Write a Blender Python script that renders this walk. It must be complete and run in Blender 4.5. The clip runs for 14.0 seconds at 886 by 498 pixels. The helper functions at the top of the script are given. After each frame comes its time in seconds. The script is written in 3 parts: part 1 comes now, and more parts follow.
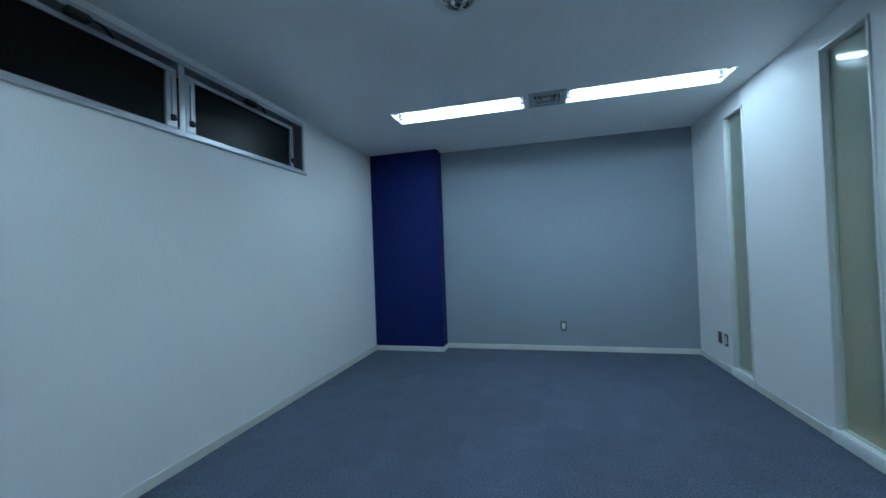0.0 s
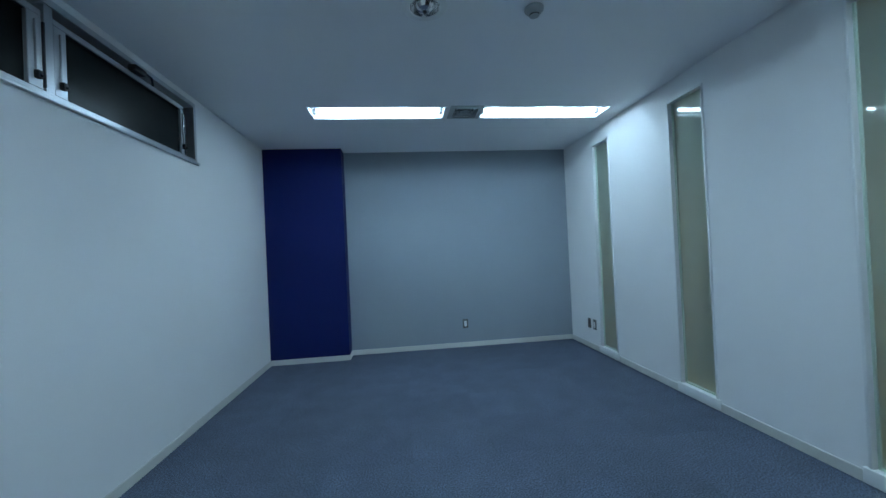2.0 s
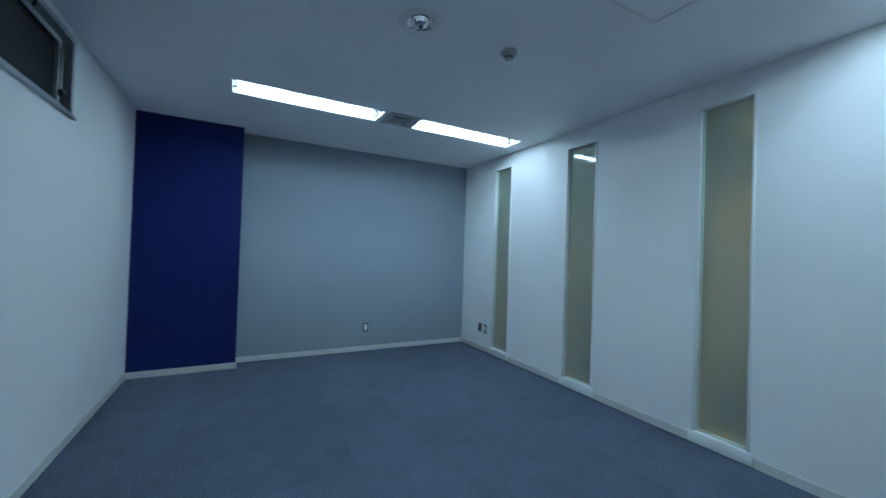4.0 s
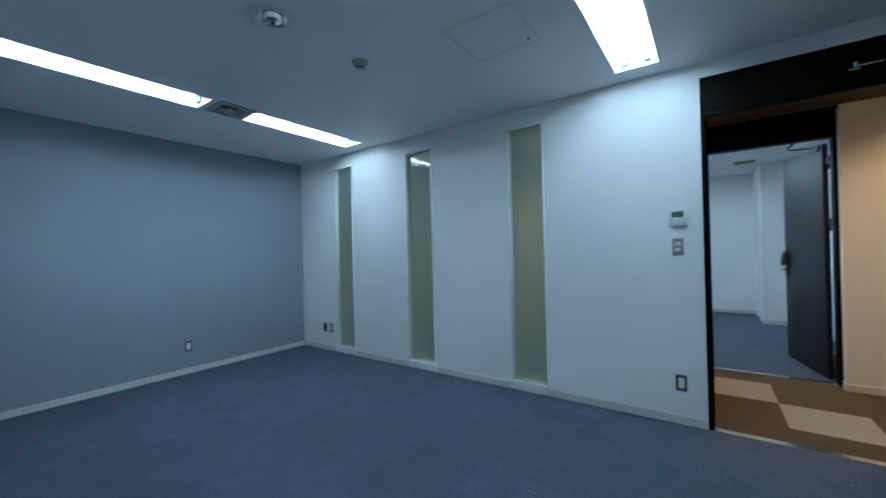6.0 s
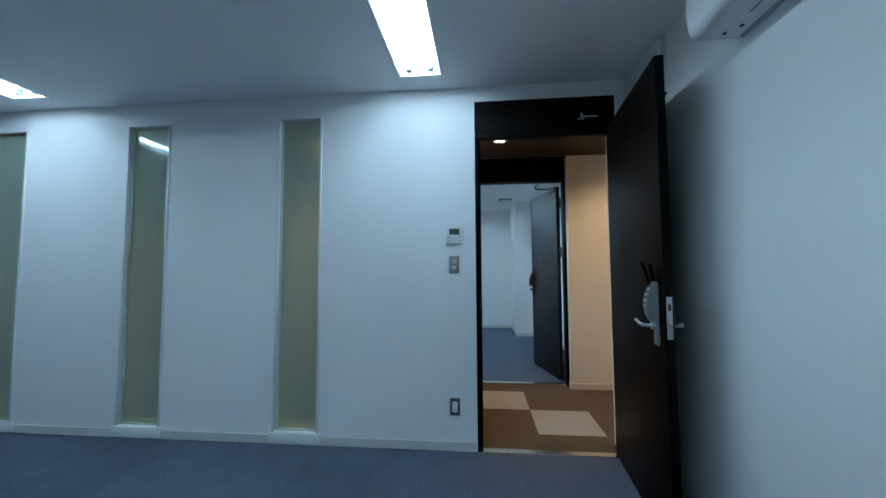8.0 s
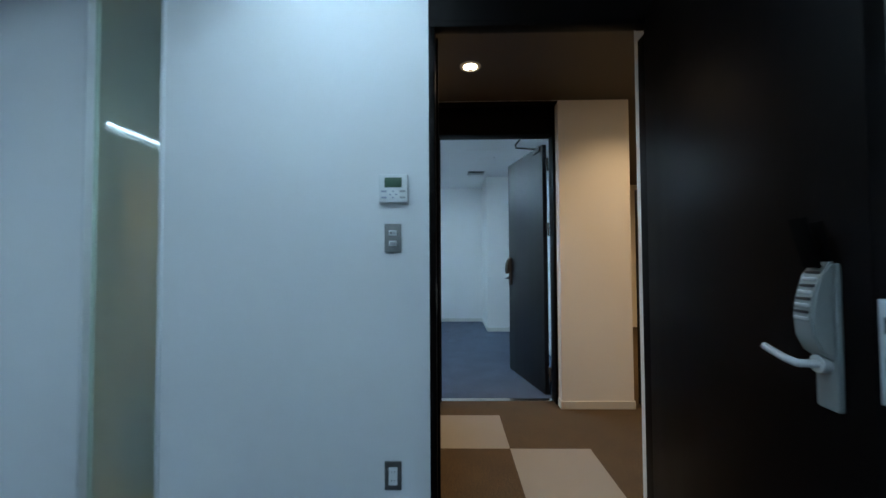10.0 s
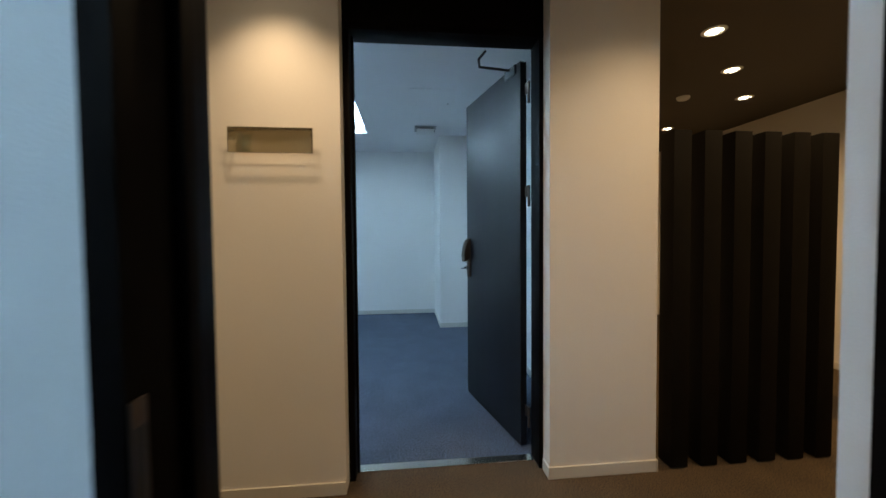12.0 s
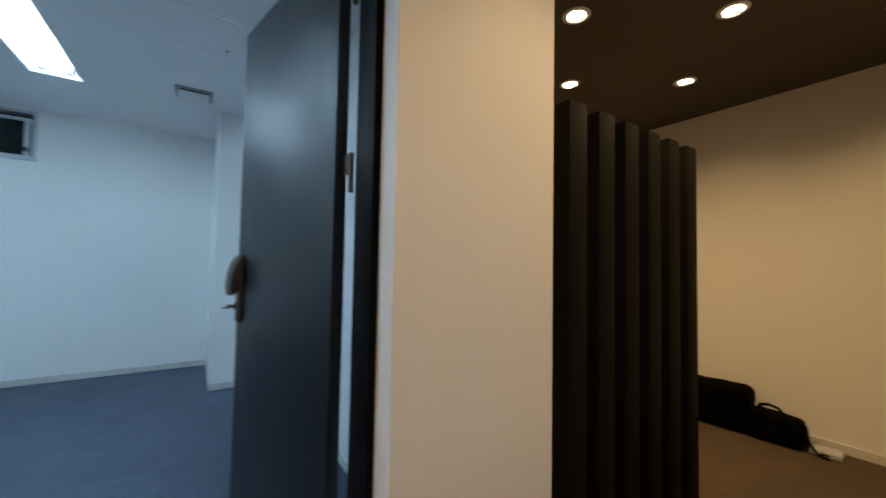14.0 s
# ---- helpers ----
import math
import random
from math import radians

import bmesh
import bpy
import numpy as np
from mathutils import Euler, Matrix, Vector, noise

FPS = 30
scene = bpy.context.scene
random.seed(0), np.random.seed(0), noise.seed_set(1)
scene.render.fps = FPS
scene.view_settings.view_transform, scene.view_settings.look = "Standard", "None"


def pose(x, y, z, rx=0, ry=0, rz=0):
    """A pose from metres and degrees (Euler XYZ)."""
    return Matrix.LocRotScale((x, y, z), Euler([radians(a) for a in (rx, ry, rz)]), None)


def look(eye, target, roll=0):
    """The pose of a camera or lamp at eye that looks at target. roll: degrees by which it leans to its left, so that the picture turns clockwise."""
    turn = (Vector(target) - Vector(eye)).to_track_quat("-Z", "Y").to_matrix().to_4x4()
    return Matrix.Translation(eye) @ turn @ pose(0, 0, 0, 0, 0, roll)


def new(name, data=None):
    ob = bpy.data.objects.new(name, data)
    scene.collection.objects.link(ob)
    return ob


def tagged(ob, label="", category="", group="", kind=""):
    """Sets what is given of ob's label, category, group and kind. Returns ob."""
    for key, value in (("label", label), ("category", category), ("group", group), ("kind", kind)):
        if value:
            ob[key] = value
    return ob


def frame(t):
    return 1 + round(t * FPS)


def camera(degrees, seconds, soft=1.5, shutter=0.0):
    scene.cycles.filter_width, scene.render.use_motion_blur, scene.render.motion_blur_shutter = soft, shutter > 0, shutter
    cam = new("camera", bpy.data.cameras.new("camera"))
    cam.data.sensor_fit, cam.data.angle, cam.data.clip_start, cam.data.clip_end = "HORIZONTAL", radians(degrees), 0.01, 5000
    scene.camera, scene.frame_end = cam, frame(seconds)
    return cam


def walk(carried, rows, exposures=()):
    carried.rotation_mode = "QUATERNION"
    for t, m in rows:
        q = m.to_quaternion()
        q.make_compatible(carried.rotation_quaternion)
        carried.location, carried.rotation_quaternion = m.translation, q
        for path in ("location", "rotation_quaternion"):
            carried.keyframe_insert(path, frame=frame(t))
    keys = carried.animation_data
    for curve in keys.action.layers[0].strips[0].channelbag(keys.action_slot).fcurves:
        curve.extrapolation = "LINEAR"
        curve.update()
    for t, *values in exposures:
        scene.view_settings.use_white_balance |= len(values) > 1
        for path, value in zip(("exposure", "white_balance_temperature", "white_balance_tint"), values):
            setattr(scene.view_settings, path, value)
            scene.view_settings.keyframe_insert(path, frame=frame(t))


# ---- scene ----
cam = camera(99.8, 14.0, shutter=0.4)
PATH = [
    (0, (-0.09, -0.005, 1.238), (-0.591, 1.931, 1.261), -2.2),
    (0.5, (-0.197, 0.026, 1.214), (-0.505, 2.002, 1.24), -0.6),
    (1, (-0.318, -0.034, 1.228), (-0.378, 1.964, 1.203), -1.7),
    (1.5, (-0.421, -0.077, 1.244), (-0.389, 1.922, 1.221), -0.4),
    (2, (-0.635, -0.072, 1.244), (-0.412, 1.915, 1.262), -2.7),
    (2.2, (-0.693, -0.069, 1.256), (-0.444, 1.915, 1.248), -3.1),
    (4.5, (-1.423, 0.032, 1.288), (-0.219, 1.629, 1.289), -0.1),
    (5, (-1.546, 0.021, 1.274), (-0.124, 1.426, 1.21), -3.3),
    (5.5, (-1.594, 0.009, 1.29), (-0.061, 1.294, 1.285), -1.8),
    (6, (-1.564, 0.027, 1.291), (0.065, 1.188, 1.3), -1.4),
    (6.5, (-1.477, 0.076, 1.28), (0.332, 0.926, 1.333), -0.0),
    (7, (-1.384, 0.108, 1.253), (0.541, 0.65, 1.28), 0.7),
    (7.5, (-1.246, 0.085, 1.234), (0.726, 0.417, 1.227), 0.2),
    (8, (-1.025, 0.029, 1.229), (0.962, 0.224, 1.35), -0.3),
    (8.2, (-0.954, 0.035, 1.225), (1.033, 0.229, 1.351), -0.0),
    (10.5, (0.384, -0.048, 1.184), (2.381, -0.16, 1.157), -1.3),
    (11, (0.711, -0.075, 1.201), (2.689, -0.355, 1.097), -3.2),
    (11.5, (1.013, -0.15, 1.192), (3.001, -0.342, 1.101), -3.7),
    (12, (1.272, -0.21, 1.222), (3.261, -0.404, 1.155), -0.5),
    (12.5, (1.53, -0.251, 1.212), (3.472, -0.721, 1.115), -1.2),
    (13, (1.765, -0.319, 1.192), (3.646, -0.995, 1.146), -0.0),
    (13.2, (1.862, -0.356, 1.193), (3.718, -1.102, 1.186), -0.9),
    (13.5, (2.014, -0.418, 1.2), (3.813, -1.291, 1.251), -1.0),
    (13.6, (2.064, -0.433, 1.21), (3.859, -1.314, 1.267), -0.4),
    (14, (2.239, -0.519, 1.181), (3.907, -1.62, 1.259), 1.0),
]
EXPOSURES = [(0, 0.02), (1.5, 0.07), (2.2, 0.06), (4.5, 0.02), (5.5, -0.02), (6.5, -0.12), (8.2, -0.12), (10.5, -0.15), (11.5, -0.15), (12, -0.06), (12.5, -0.09), (13, -0.04), (14, 0.04)]
walk(cam, [(t, look(eye, target, roll)) for t, eye, target, roll in PATH], EXPOSURES)

# ---- light ----
world = bpy.data.worlds.new("night")
world.use_nodes = True
world.node_tree.nodes["Background"].inputs[0].default_value = (0.010, 0.014, 0.020, 1)
world.node_tree.nodes["Background"].inputs[1].default_value = 0.4
scene.world = world

TUBE_COLOUR, TUBE_POWER = (0.53, 0.79, 1.0), 48.0
SPOT_COLOUR, SPOT_WATTS = (1.0, 0.715, 0.42), 31.5
HALL_COLOUR, HALL_WATTS = (1.0, 0.665, 0.315), 25.0
CORRIDOR_Z, CEILING_Z = 2.47, 2.56
# Third to seventh are unseen, added to brighten slit glass, pier and hall.
DOWNLIGHTS = [(2.50, -0.175), (2.79, 0.36), (2.50, 1.60), (2.50, 2.90), (2.50, -1.39), (2.46, -2.11), (2.47, -3.31), (2.966, -2.71), (3.437, -2.11), (3.927, -2.69), (3.444, -3.30), (4.45, -3.31), (4.97, -2.71), (5.44, -3.29)]
for lx, ly in DOWNLIGHTS:
    lamp = bpy.data.lights.new("downlight_beam", "SPOT")
    lamp.energy, lamp.color = (HALL_WATTS, HALL_COLOUR) if ly < -2 else (SPOT_WATTS, SPOT_COLOUR)
    wall_washer = lx > 2.7 and ly > 0
    lamp.spot_size, lamp.spot_blend, lamp.shadow_soft_size = radians(106 if wall_washer else 138), 1.0, 0.035
    beam = new("downlight_beam", lamp)
    beam.matrix_world = pose(lx, ly, CORRIDOR_Z - 0.045)


# ---- materials ----
def base_material(name, colour, rough=0.6, metal=0.0, **more):
    m = bpy.data.materials.new(name)
    m.use_nodes = True
    b = m.node_tree.nodes["Principled BSDF"]
    b.inputs["Base Color"].default_value = (*colour, 1)
    b.inputs["Roughness"].default_value, b.inputs["Metallic"].default_value = rough, metal
    for k, v in more.items():
        b.inputs[k.replace("_", " ").title().replace("Ior", "IOR")].default_value = v
    return m


def surface(name, colour, rough=0.6, metal=0.0, fine=400.0, coarse=2.0, grain=0.06, stain=0.05, bump=0.1, dist=0.001, tint=0.0, rough_var=0.05, stretch=(1, 1, 1), **more):
    """A surface with variation at two scales, fine relief and, where wanted, a tint of its own for each piece."""
    m = base_material(name, colour, rough, metal, **more)
    nt = m.node_tree
    n, l = nt.nodes, nt.links
    b = n["Principled BSDF"]
    mp = n.new("ShaderNodeMapping")
    mp.inputs["Scale"].default_value = stretch
    geo = n.new("ShaderNodeNewGeometry")
    l.new(geo.outputs["Position"], mp.inputs["Vector"])
    f = n.new("ShaderNodeTexNoise")
    f.inputs["Scale"].default_value, f.inputs["Detail"].default_value = fine, 3
    c = n.new("ShaderNodeTexNoise")
    c.inputs["Scale"].default_value, c.inputs["Detail"].default_value = coarse, 4
    for tex in (f, c):
        l.new(mp.outputs["Vector"], tex.inputs["Vector"])

    def scaled(sock, amount, centre=0.5):
        mr = n.new("ShaderNodeMapRange")
        mr.inputs["From Min"].default_value, mr.inputs["From Max"].default_value = 0.25, 0.75
        if centre != 0.5:
            mr.inputs["From Min"].default_value, mr.inputs["From Max"].default_value = 0, 1
        mr.inputs["To Min"].default_value, mr.inputs["To Max"].default_value = 1 - amount, 1 + amount
        l.new(sock, mr.inputs["Value"])
        return mr.outputs["Result"]

    def times(a, bb):
        x = n.new("ShaderNodeMath")
        x.operation = "MULTIPLY"
        l.new(a, x.inputs[0]), l.new(bb, x.inputs[1])
        return x.outputs[0]

    v = times(scaled(f.outputs["Fac"], grain), scaled(c.outputs["Fac"], stain))
    if tint:
        info = n.new("ShaderNodeObjectInfo")
        v = times(v, scaled(info.outputs["Random"], tint, 0))
    mix = n.new("ShaderNodeVectorMath")
    mix.operation = "SCALE"
    mix.inputs[0].default_value = colour
    l.new(v, mix.inputs["Scale"])
    l.new(mix.outputs["Vector"], b.inputs["Base Color"])
    r = n.new("ShaderNodeMapRange")
    r.inputs["To Min"].default_value, r.inputs["To Max"].default_value = max(0.0, rough - rough_var), min(1.0, rough + rough_var)
    l.new(c.outputs["Fac"], r.inputs["Value"]), l.new(r.outputs["Result"], b.inputs["Roughness"])
    bp = n.new("ShaderNodeBump")
    bp.inputs["Strength"].default_value, bp.inputs["Distance"].default_value = bump, dist
    l.new(f.outputs["Fac"], bp.inputs["Height"]), l.new(bp.outputs["Normal"], b.inputs["Normal"])
    return m


def glow(name, colour, power):
    m = base_material(name, colour, 0.3)
    b = m.node_tree.nodes["Principled BSDF"]
    b.inputs["Emission Color"].default_value, b.inputs["Emission Strength"].default_value = (*colour, 1), power
    return m


WHITE_WALL = surface("white_wallpaper", (0.83, 0.83, 0.82), 0.75, fine=260, coarse=1.3, grain=0.015, stain=0.02, bump=0.25, dist=0.0015)
GREY_WALL = surface("grey_wallpaper", (0.26, 0.302, 0.342), 0.75, fine=260, coarse=1.3, grain=0.03, stain=0.02, bump=0.25, dist=0.0015)
NAVY_WALL = surface("navy_wallpaper", (0.0055, 0.0125, 0.090), 0.7, specular_ior_level=0.15, fine=260, coarse=1.5, grain=0.05, stain=0.05, bump=0.25, dist=0.0015)
CEILING_PAINT = surface("ceiling_paint", (0.84, 0.85, 0.86), 0.55, fine=180, coarse=0.9, grain=0.015, stain=0.025, bump=0.1)
BEIGE_WALL = surface("cream_wallpaper", (0.74, 0.70, 0.64), 0.75, fine=240, coarse=1.2, grain=0.02, stain=0.02, bump=0.3, dist=0.0015)
BROWN_CEILING = surface("brown_ceiling_paint", (0.052, 0.037, 0.022), 0.6, fine=220, coarse=1.0, grain=0.05, stain=0.06)
BLUE_CARPET = surface("blue_carpet", (0.062, 0.080, 0.117), 0.95, fine=125, coarse=5.0, grain=0.95, stain=0.15, bump=0.45, dist=0.0025, tint=0.07)
BROWN_CARPET = surface("brown_carpet", (0.066, 0.042, 0.020), 0.95, fine=150, coarse=5.0, grain=0.95, stain=0.16, bump=0.4, dist=0.002, tint=0.05)
CREAM_CARPET = surface("cream_carpet", (0.26, 0.237, 0.215), 0.95, fine=240, coarse=3.0, grain=0.2, stain=0.06, bump=0.4, dist=0.003, tint=0.03)
DARK_CARPET = surface("dark_brown_carpet", (0.028, 0.019, 0.012), 0.95, fine=300, coarse=3.0, grain=0.3, stain=0.05, bump=0.8, dist=0.004)
SKIRTING = surface("skirting_vinyl", (0.62, 0.62, 0.58), 0.45, fine=120, coarse=3, grain=0.02, stain=0.04, bump=0.04)
SKIRTING_WARM = surface("cream_skirting_vinyl", (0.60, 0.56, 0.49), 0.5, fine=120, coarse=3, grain=0.02, stain=0.04, bump=0.04)
DARK_WOOD = surface("dark_stained_door", (0.0032, 0.0020, 0.0018), 0.42, specular_ior_level=0.05, fine=60, coarse=2.2, grain=0.22, stain=0.12, bump=0.05, stretch=(6, 6, 0.35))
BLACK_DOOR = surface("blue_black_door_laminate", (0.0030, 0.0036, 0.0062), 0.47, specular_ior_level=0.52, fine=60, coarse=2.2, grain=0.18, stain=0.12, bump=0.05, stretch=(6, 6, 0.35))
DARK_FRAME = surface("dark_brown_frame_paint", (0.0032, 0.0022, 0.0019), 0.48, specular_ior_level=0.05, fine=80, coarse=3, grain=0.15, stain=0.1, bump=0.04)
DARK_SLAT = surface("dark_slat_wood", (0.0055, 0.0041, 0.0027), 0.6, specular_ior_level=0.08, fine=70, coarse=2, grain=0.2, stain=0.12, bump=0.08, stretch=(5, 5, 0.3))
ALUMINIUM = surface("satin_aluminium", (0.52, 0.54, 0.56), 0.33, 0.7, fine=500, coarse=4, grain=0.04, stain=0.05, bump=0.03)
CHROME = base_material("chrome", (0.85, 0.86, 0.87), 0.16, 1.0)
STEEL = surface("brushed_steel", (0.60, 0.56, 0.49), 0.22, 1.0, fine=300, coarse=6, grain=0.08, stain=0.05, bump=0.03, stretch=(1, 0.05, 1))
BRONZE = surface("dark_bronze", (0.12, 0.095, 0.08), 0.4, 0.9, fine=300, coarse=6, grain=0.1, stain=0.08, bump=0.03)
WHITE_PLASTIC = surface("white_plastic", (0.76, 0.77, 0.76), 0.4, fine=300, coarse=5, grain=0.01, stain=0.02, bump=0.02)
GREY_PLASTIC = surface("grey_plate", (0.21, 0.205, 0.195), 0.4, fine=300, coarse=8, grain=0.04, stain=0.04, bump=0.03)
DARK_PLATE = surface("dark_grey_plate", (0.085, 0.083, 0.08), 0.4, fine=300, coarse=8, grain=0.04, stain=0.04, bump=0.03)
PALE_PLASTIC = surface("pale_grey_plastic", (0.42, 0.43, 0.43), 0.45, fine=300, coarse=8, grain=0.03, stain=0.04, bump=0.02)
LOCK_GREY = surface("grey_lock_paint", (0.19, 0.205, 0.20), 0.45, fine=300, coarse=8, grain=0.04, stain=0.05, bump=0.03)
BLACK_PLASTIC = surface("black_plastic", (0.014, 0.014, 0.015), 0.45, fine=300, coarse=8, grain=0.1, stain=0.1, bump=0.04)
LCD = base_material("green_display", (0.045, 0.105, 0.06), 0.4)
BLUE_PRINT = base_material("grey_blue_print", (0.36, 0.39, 0.46), 0.5)
BLACK_CLOTH = surface("black_nylon", (0.0018, 0.0016, 0.0015), 0.95, specular_ior_level=0.04, fine=700, coarse=5, grain=0.25, stain=0.15, bump=0.5, dist=0.002)
REFLECTOR = surface("white_enamel_reflector", (0.86, 0.87, 0.87), 0.3, fine=200, coarse=5, grain=0.01, stain=0.01, bump=0.02)
SOCKET_GREY = surface("lamp_socket_grey", (0.30, 0.32, 0.33), 0.5, fine=200, coarse=5, grain=0.02, stain=0.03, bump=0.02)
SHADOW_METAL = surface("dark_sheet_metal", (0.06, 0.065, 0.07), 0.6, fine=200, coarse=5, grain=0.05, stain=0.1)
VENT_PAINT = surface("vent_paint", (0.38, 0.40, 0.40), 0.45, fine=200, coarse=5, grain=0.03, stain=0.05)
NIGHT_GLASS = base_material("dark_wired_glass", (0.003, 0.005, 0.005), 0.34, specular_ior_level=0.13)
TUBE = glow("fluorescent_tube", TUBE_COLOUR, TUBE_POWER)
BULB = glow("warm_bulb", (1.0, 0.82, 0.56), 14.0)
FROSTED = surface("frosted_glass", (0.505, 0.60, 0.51), 0.58, fine=900, coarse=1.2, grain=0.01, stain=0.03, bump=0.03, rough_var=0.02, transmission_weight=0.64, ior=1.12, coat_weight=1.0, coat_roughness=0.012, coat_ior=1.6)
# Pale green stands in for the lit reveal glowing through the pane edges.
EDGE_LIGHT = surface("pane_edge_light", (0.56, 0.68, 0.58), 0.4, fine=200, coarse=3, grain=0.02, stain=0.05, bump=0.03)
SMOKED = base_material("bronze_tinted_acrylic", (0.62, 0.54, 0.36), 0.09, 0.6, transmission_weight=1.0, ior=1.15, coat_weight=1.0, coat_roughness=0.03)


# ---- building helpers ----
def box(bm, x0, x1, y0, y1, z0, z1, bevel=0.0, seg=2):
    x0, x1, y0, y1, z0, z1 = min(x0, x1), max(x0, x1), min(y0, y1), max(y0, y1), min(z0, z1), max(z0, z1)
    m = Matrix.Translation(((x0 + x1) / 2, (y0 + y1) / 2, (z0 + z1) / 2)) @ Matrix.Diagonal((x1 - x0, y1 - y0, z1 - z0, 1))
    made = bmesh.ops.create_cube(bm, size=1.0, matrix=m)
    if bevel:
        edges = list({e for v in made["verts"] for e in v.link_edges})
        bmesh.ops.bevel(bm, geom=edges, offset=bevel, segments=seg, affect="EDGES", profile=0.5)
    return bm


def solid(*args, **more):
    return box(bmesh.new(), *args, **more)


def rod(bm, a, b, r, seg=16, r2=None):
    a, b = Vector(a), Vector(b)
    m = Matrix.Translation((a + b) / 2) @ (b - a).to_track_quat("Z", "Y").to_matrix().to_4x4()
    bmesh.ops.create_cone(bm, cap_ends=True, segments=seg, radius1=r, radius2=r if r2 is None else r2, depth=(b - a).length, matrix=m)
    return bm


def lathe(bm, profile, seg=32, centre=(0, 0, 0)):
    """A turned shape: profile is (radius, height) from one end to the other."""
    rings = []
    for r, z in profile:
        rings.append([bm.verts.new((centre[0] + r * math.cos(i * math.tau / seg), centre[1] + r * math.sin(i * math.tau / seg), centre[2] + z)) for i in range(seg)])
    for lo, hi in zip(rings, rings[1:]):
        for i in range(seg):
            bm.faces.new((lo[i], lo[(i + 1) % seg], hi[(i + 1) % seg], hi[i]))
    return bm


def bar_path(bm, points, r, seg=10):
    """A round bar through the points."""
    for a, b in zip(points, points[1:]):
        rod(bm, a, b, r, seg)
    for p in points[1:-1]:
        bmesh.ops.create_uvsphere(bm, u_segments=seg, v_segments=6, radius=r, matrix=Matrix.Translation(p))
    return bm


def profile_block(profile, x0, x1, bevel):
    """A block of that (y, z) outline from x0 to x1, its ends rounded."""
    bm = bmesh.new()
    ends = [[bm.verts.new((x, py, pz)) for py, pz in profile] for x in (x0, x1)]
    caps = [bm.faces.new(e) for e in ends]
    for i in range(len(profile)):
        k = (i + 1) % len(profile)
        bm.faces.new((ends[0][i], ends[0][k], ends[1][k], ends[1][i]))
    bmesh.ops.bevel(bm, geom=list({e for f in caps for e in f.edges}), offset=bevel, segments=3, affect="EDGES")
    return bm


def mesh_of(name, bm, material, smooth=None):
    bmesh.ops.recalc_face_normals(bm, faces=bm.faces[:])
    me = bpy.data.meshes.new(name)
    bm.to_mesh(me)
    bm.free()
    me.materials.append(material)
    if smooth is not None:
        me.polygons.foreach_set("use_smooth", [True] * len(me.polygons))
        me.set_sharp_from_angle(angle=radians(smooth))
    return me


def part(name, bm, material, parent, label="", smooth=40):
    ob = new(name, mesh_of(name, bm, material, smooth))
    ob.parent = parent
    if label:
        tagged(ob, label)
    return ob


def thing(name, label, category, m=None, group="", kind=""):
    ob = new(name)
    ob.empty_display_size = 0.1
    ob.matrix_world = m or Matrix()
    return tagged(ob, label, category, group, kind)


def structure(name, bm, material, label, category):
    return tagged(new(name, mesh_of(name, bm, material)), label, category, kind="structure")


def slab(axis, lo, hi, u, v, holes=()):
    """A wall or ceiling lo..hi thick across axis, u and v its extents on the other two axes (in x, y, z order), with openings through it."""
    bm = bmesh.new()
    us = sorted({*u, *[h[i] for h in holes for i in (0, 1)]})
    vs = sorted({*v, *[h[i] for h in holes for i in (2, 3)]})
    us, vs = [a for a in us if u[0] <= a <= u[1]], [a for a in vs if v[0] <= a <= v[1]]

    def full(i, j):
        if not (0 <= i < len(us) - 1 and 0 <= j < len(vs) - 1):
            return False
        a, b = (us[i] + us[i + 1]) / 2, (vs[j] + vs[j + 1]) / 2
        return not any(h[0] < a < h[1] and h[2] < b < h[3] for h in holes)

    def at(w, a, b):
        return {"x": (w, a, b), "y": (a, w, b), "z": (a, b, w)}[axis]

    def quad(*pts):
        bm.faces.new([bm.verts.new(p) for p in pts])

    for i in range(len(us) - 1):
        for j in range(len(vs) - 1):
            if not full(i, j):
                continue
            a, b, c, d = us[i], us[i + 1], vs[j], vs[j + 1]
            for w in (lo, hi):
                quad(at(w, a, c), at(w, b, c), at(w, b, d), at(w, a, d))
            for ii, jj, p, q in ((i - 1, j, (a, c), (a, d)), (i + 1, j, (b, c), (b, d)), (i, j - 1, (a, c), (b, c)), (i, j + 1, (a, d), (b, d))):
                if not full(ii, jj):
                    quad(at(lo, *p), at(hi, *p), at(hi, *q), at(lo, *q))
    bmesh.ops.remove_doubles(bm, verts=bm.verts[:], dist=1e-5)
    return bm


# ---- plan ----
X0, X1 = -2.22, 1.612          # meeting room, left and right walls
Y0, Y1 = -1.035, 4.752         # back wall with the air conditioner, grey wall
XC, XP = 1.81, 3.048           # corridor between the two partition walls
XR, XF = 3.25, 7.23            # second room
D0, D1, DH = -0.913, 0.056, 2.190   # first doorway
E0, E1 = -0.912, 0.088         # second doorway
SLITS = [(3.675, 4.015), (2.418, 2.785), (1.190, 1.538)]
S0, S1 = 0.078, 2.398
YE = -4.045                     # far wall of the entrance hall

# ---- ceilings, walls ----
LAMP_W = 0.305
# Fourth and last two are unseen, added to brighten the walls of both rooms.
TROFFERS = [(-0.785, 3.415), (0.80, 3.415), (0.80, 0.418), (-0.785, 0.418), (5.595, 0.42), (3.975, 0.42), (5.595, 2.5), (3.975, 2.5)]


def troffer_holes(x_lo, x_hi):
    return [(x - 0.62, x + 0.62, y - LAMP_W / 2, y + LAMP_W / 2) for x, y in TROFFERS if x_lo < x < x_hi]


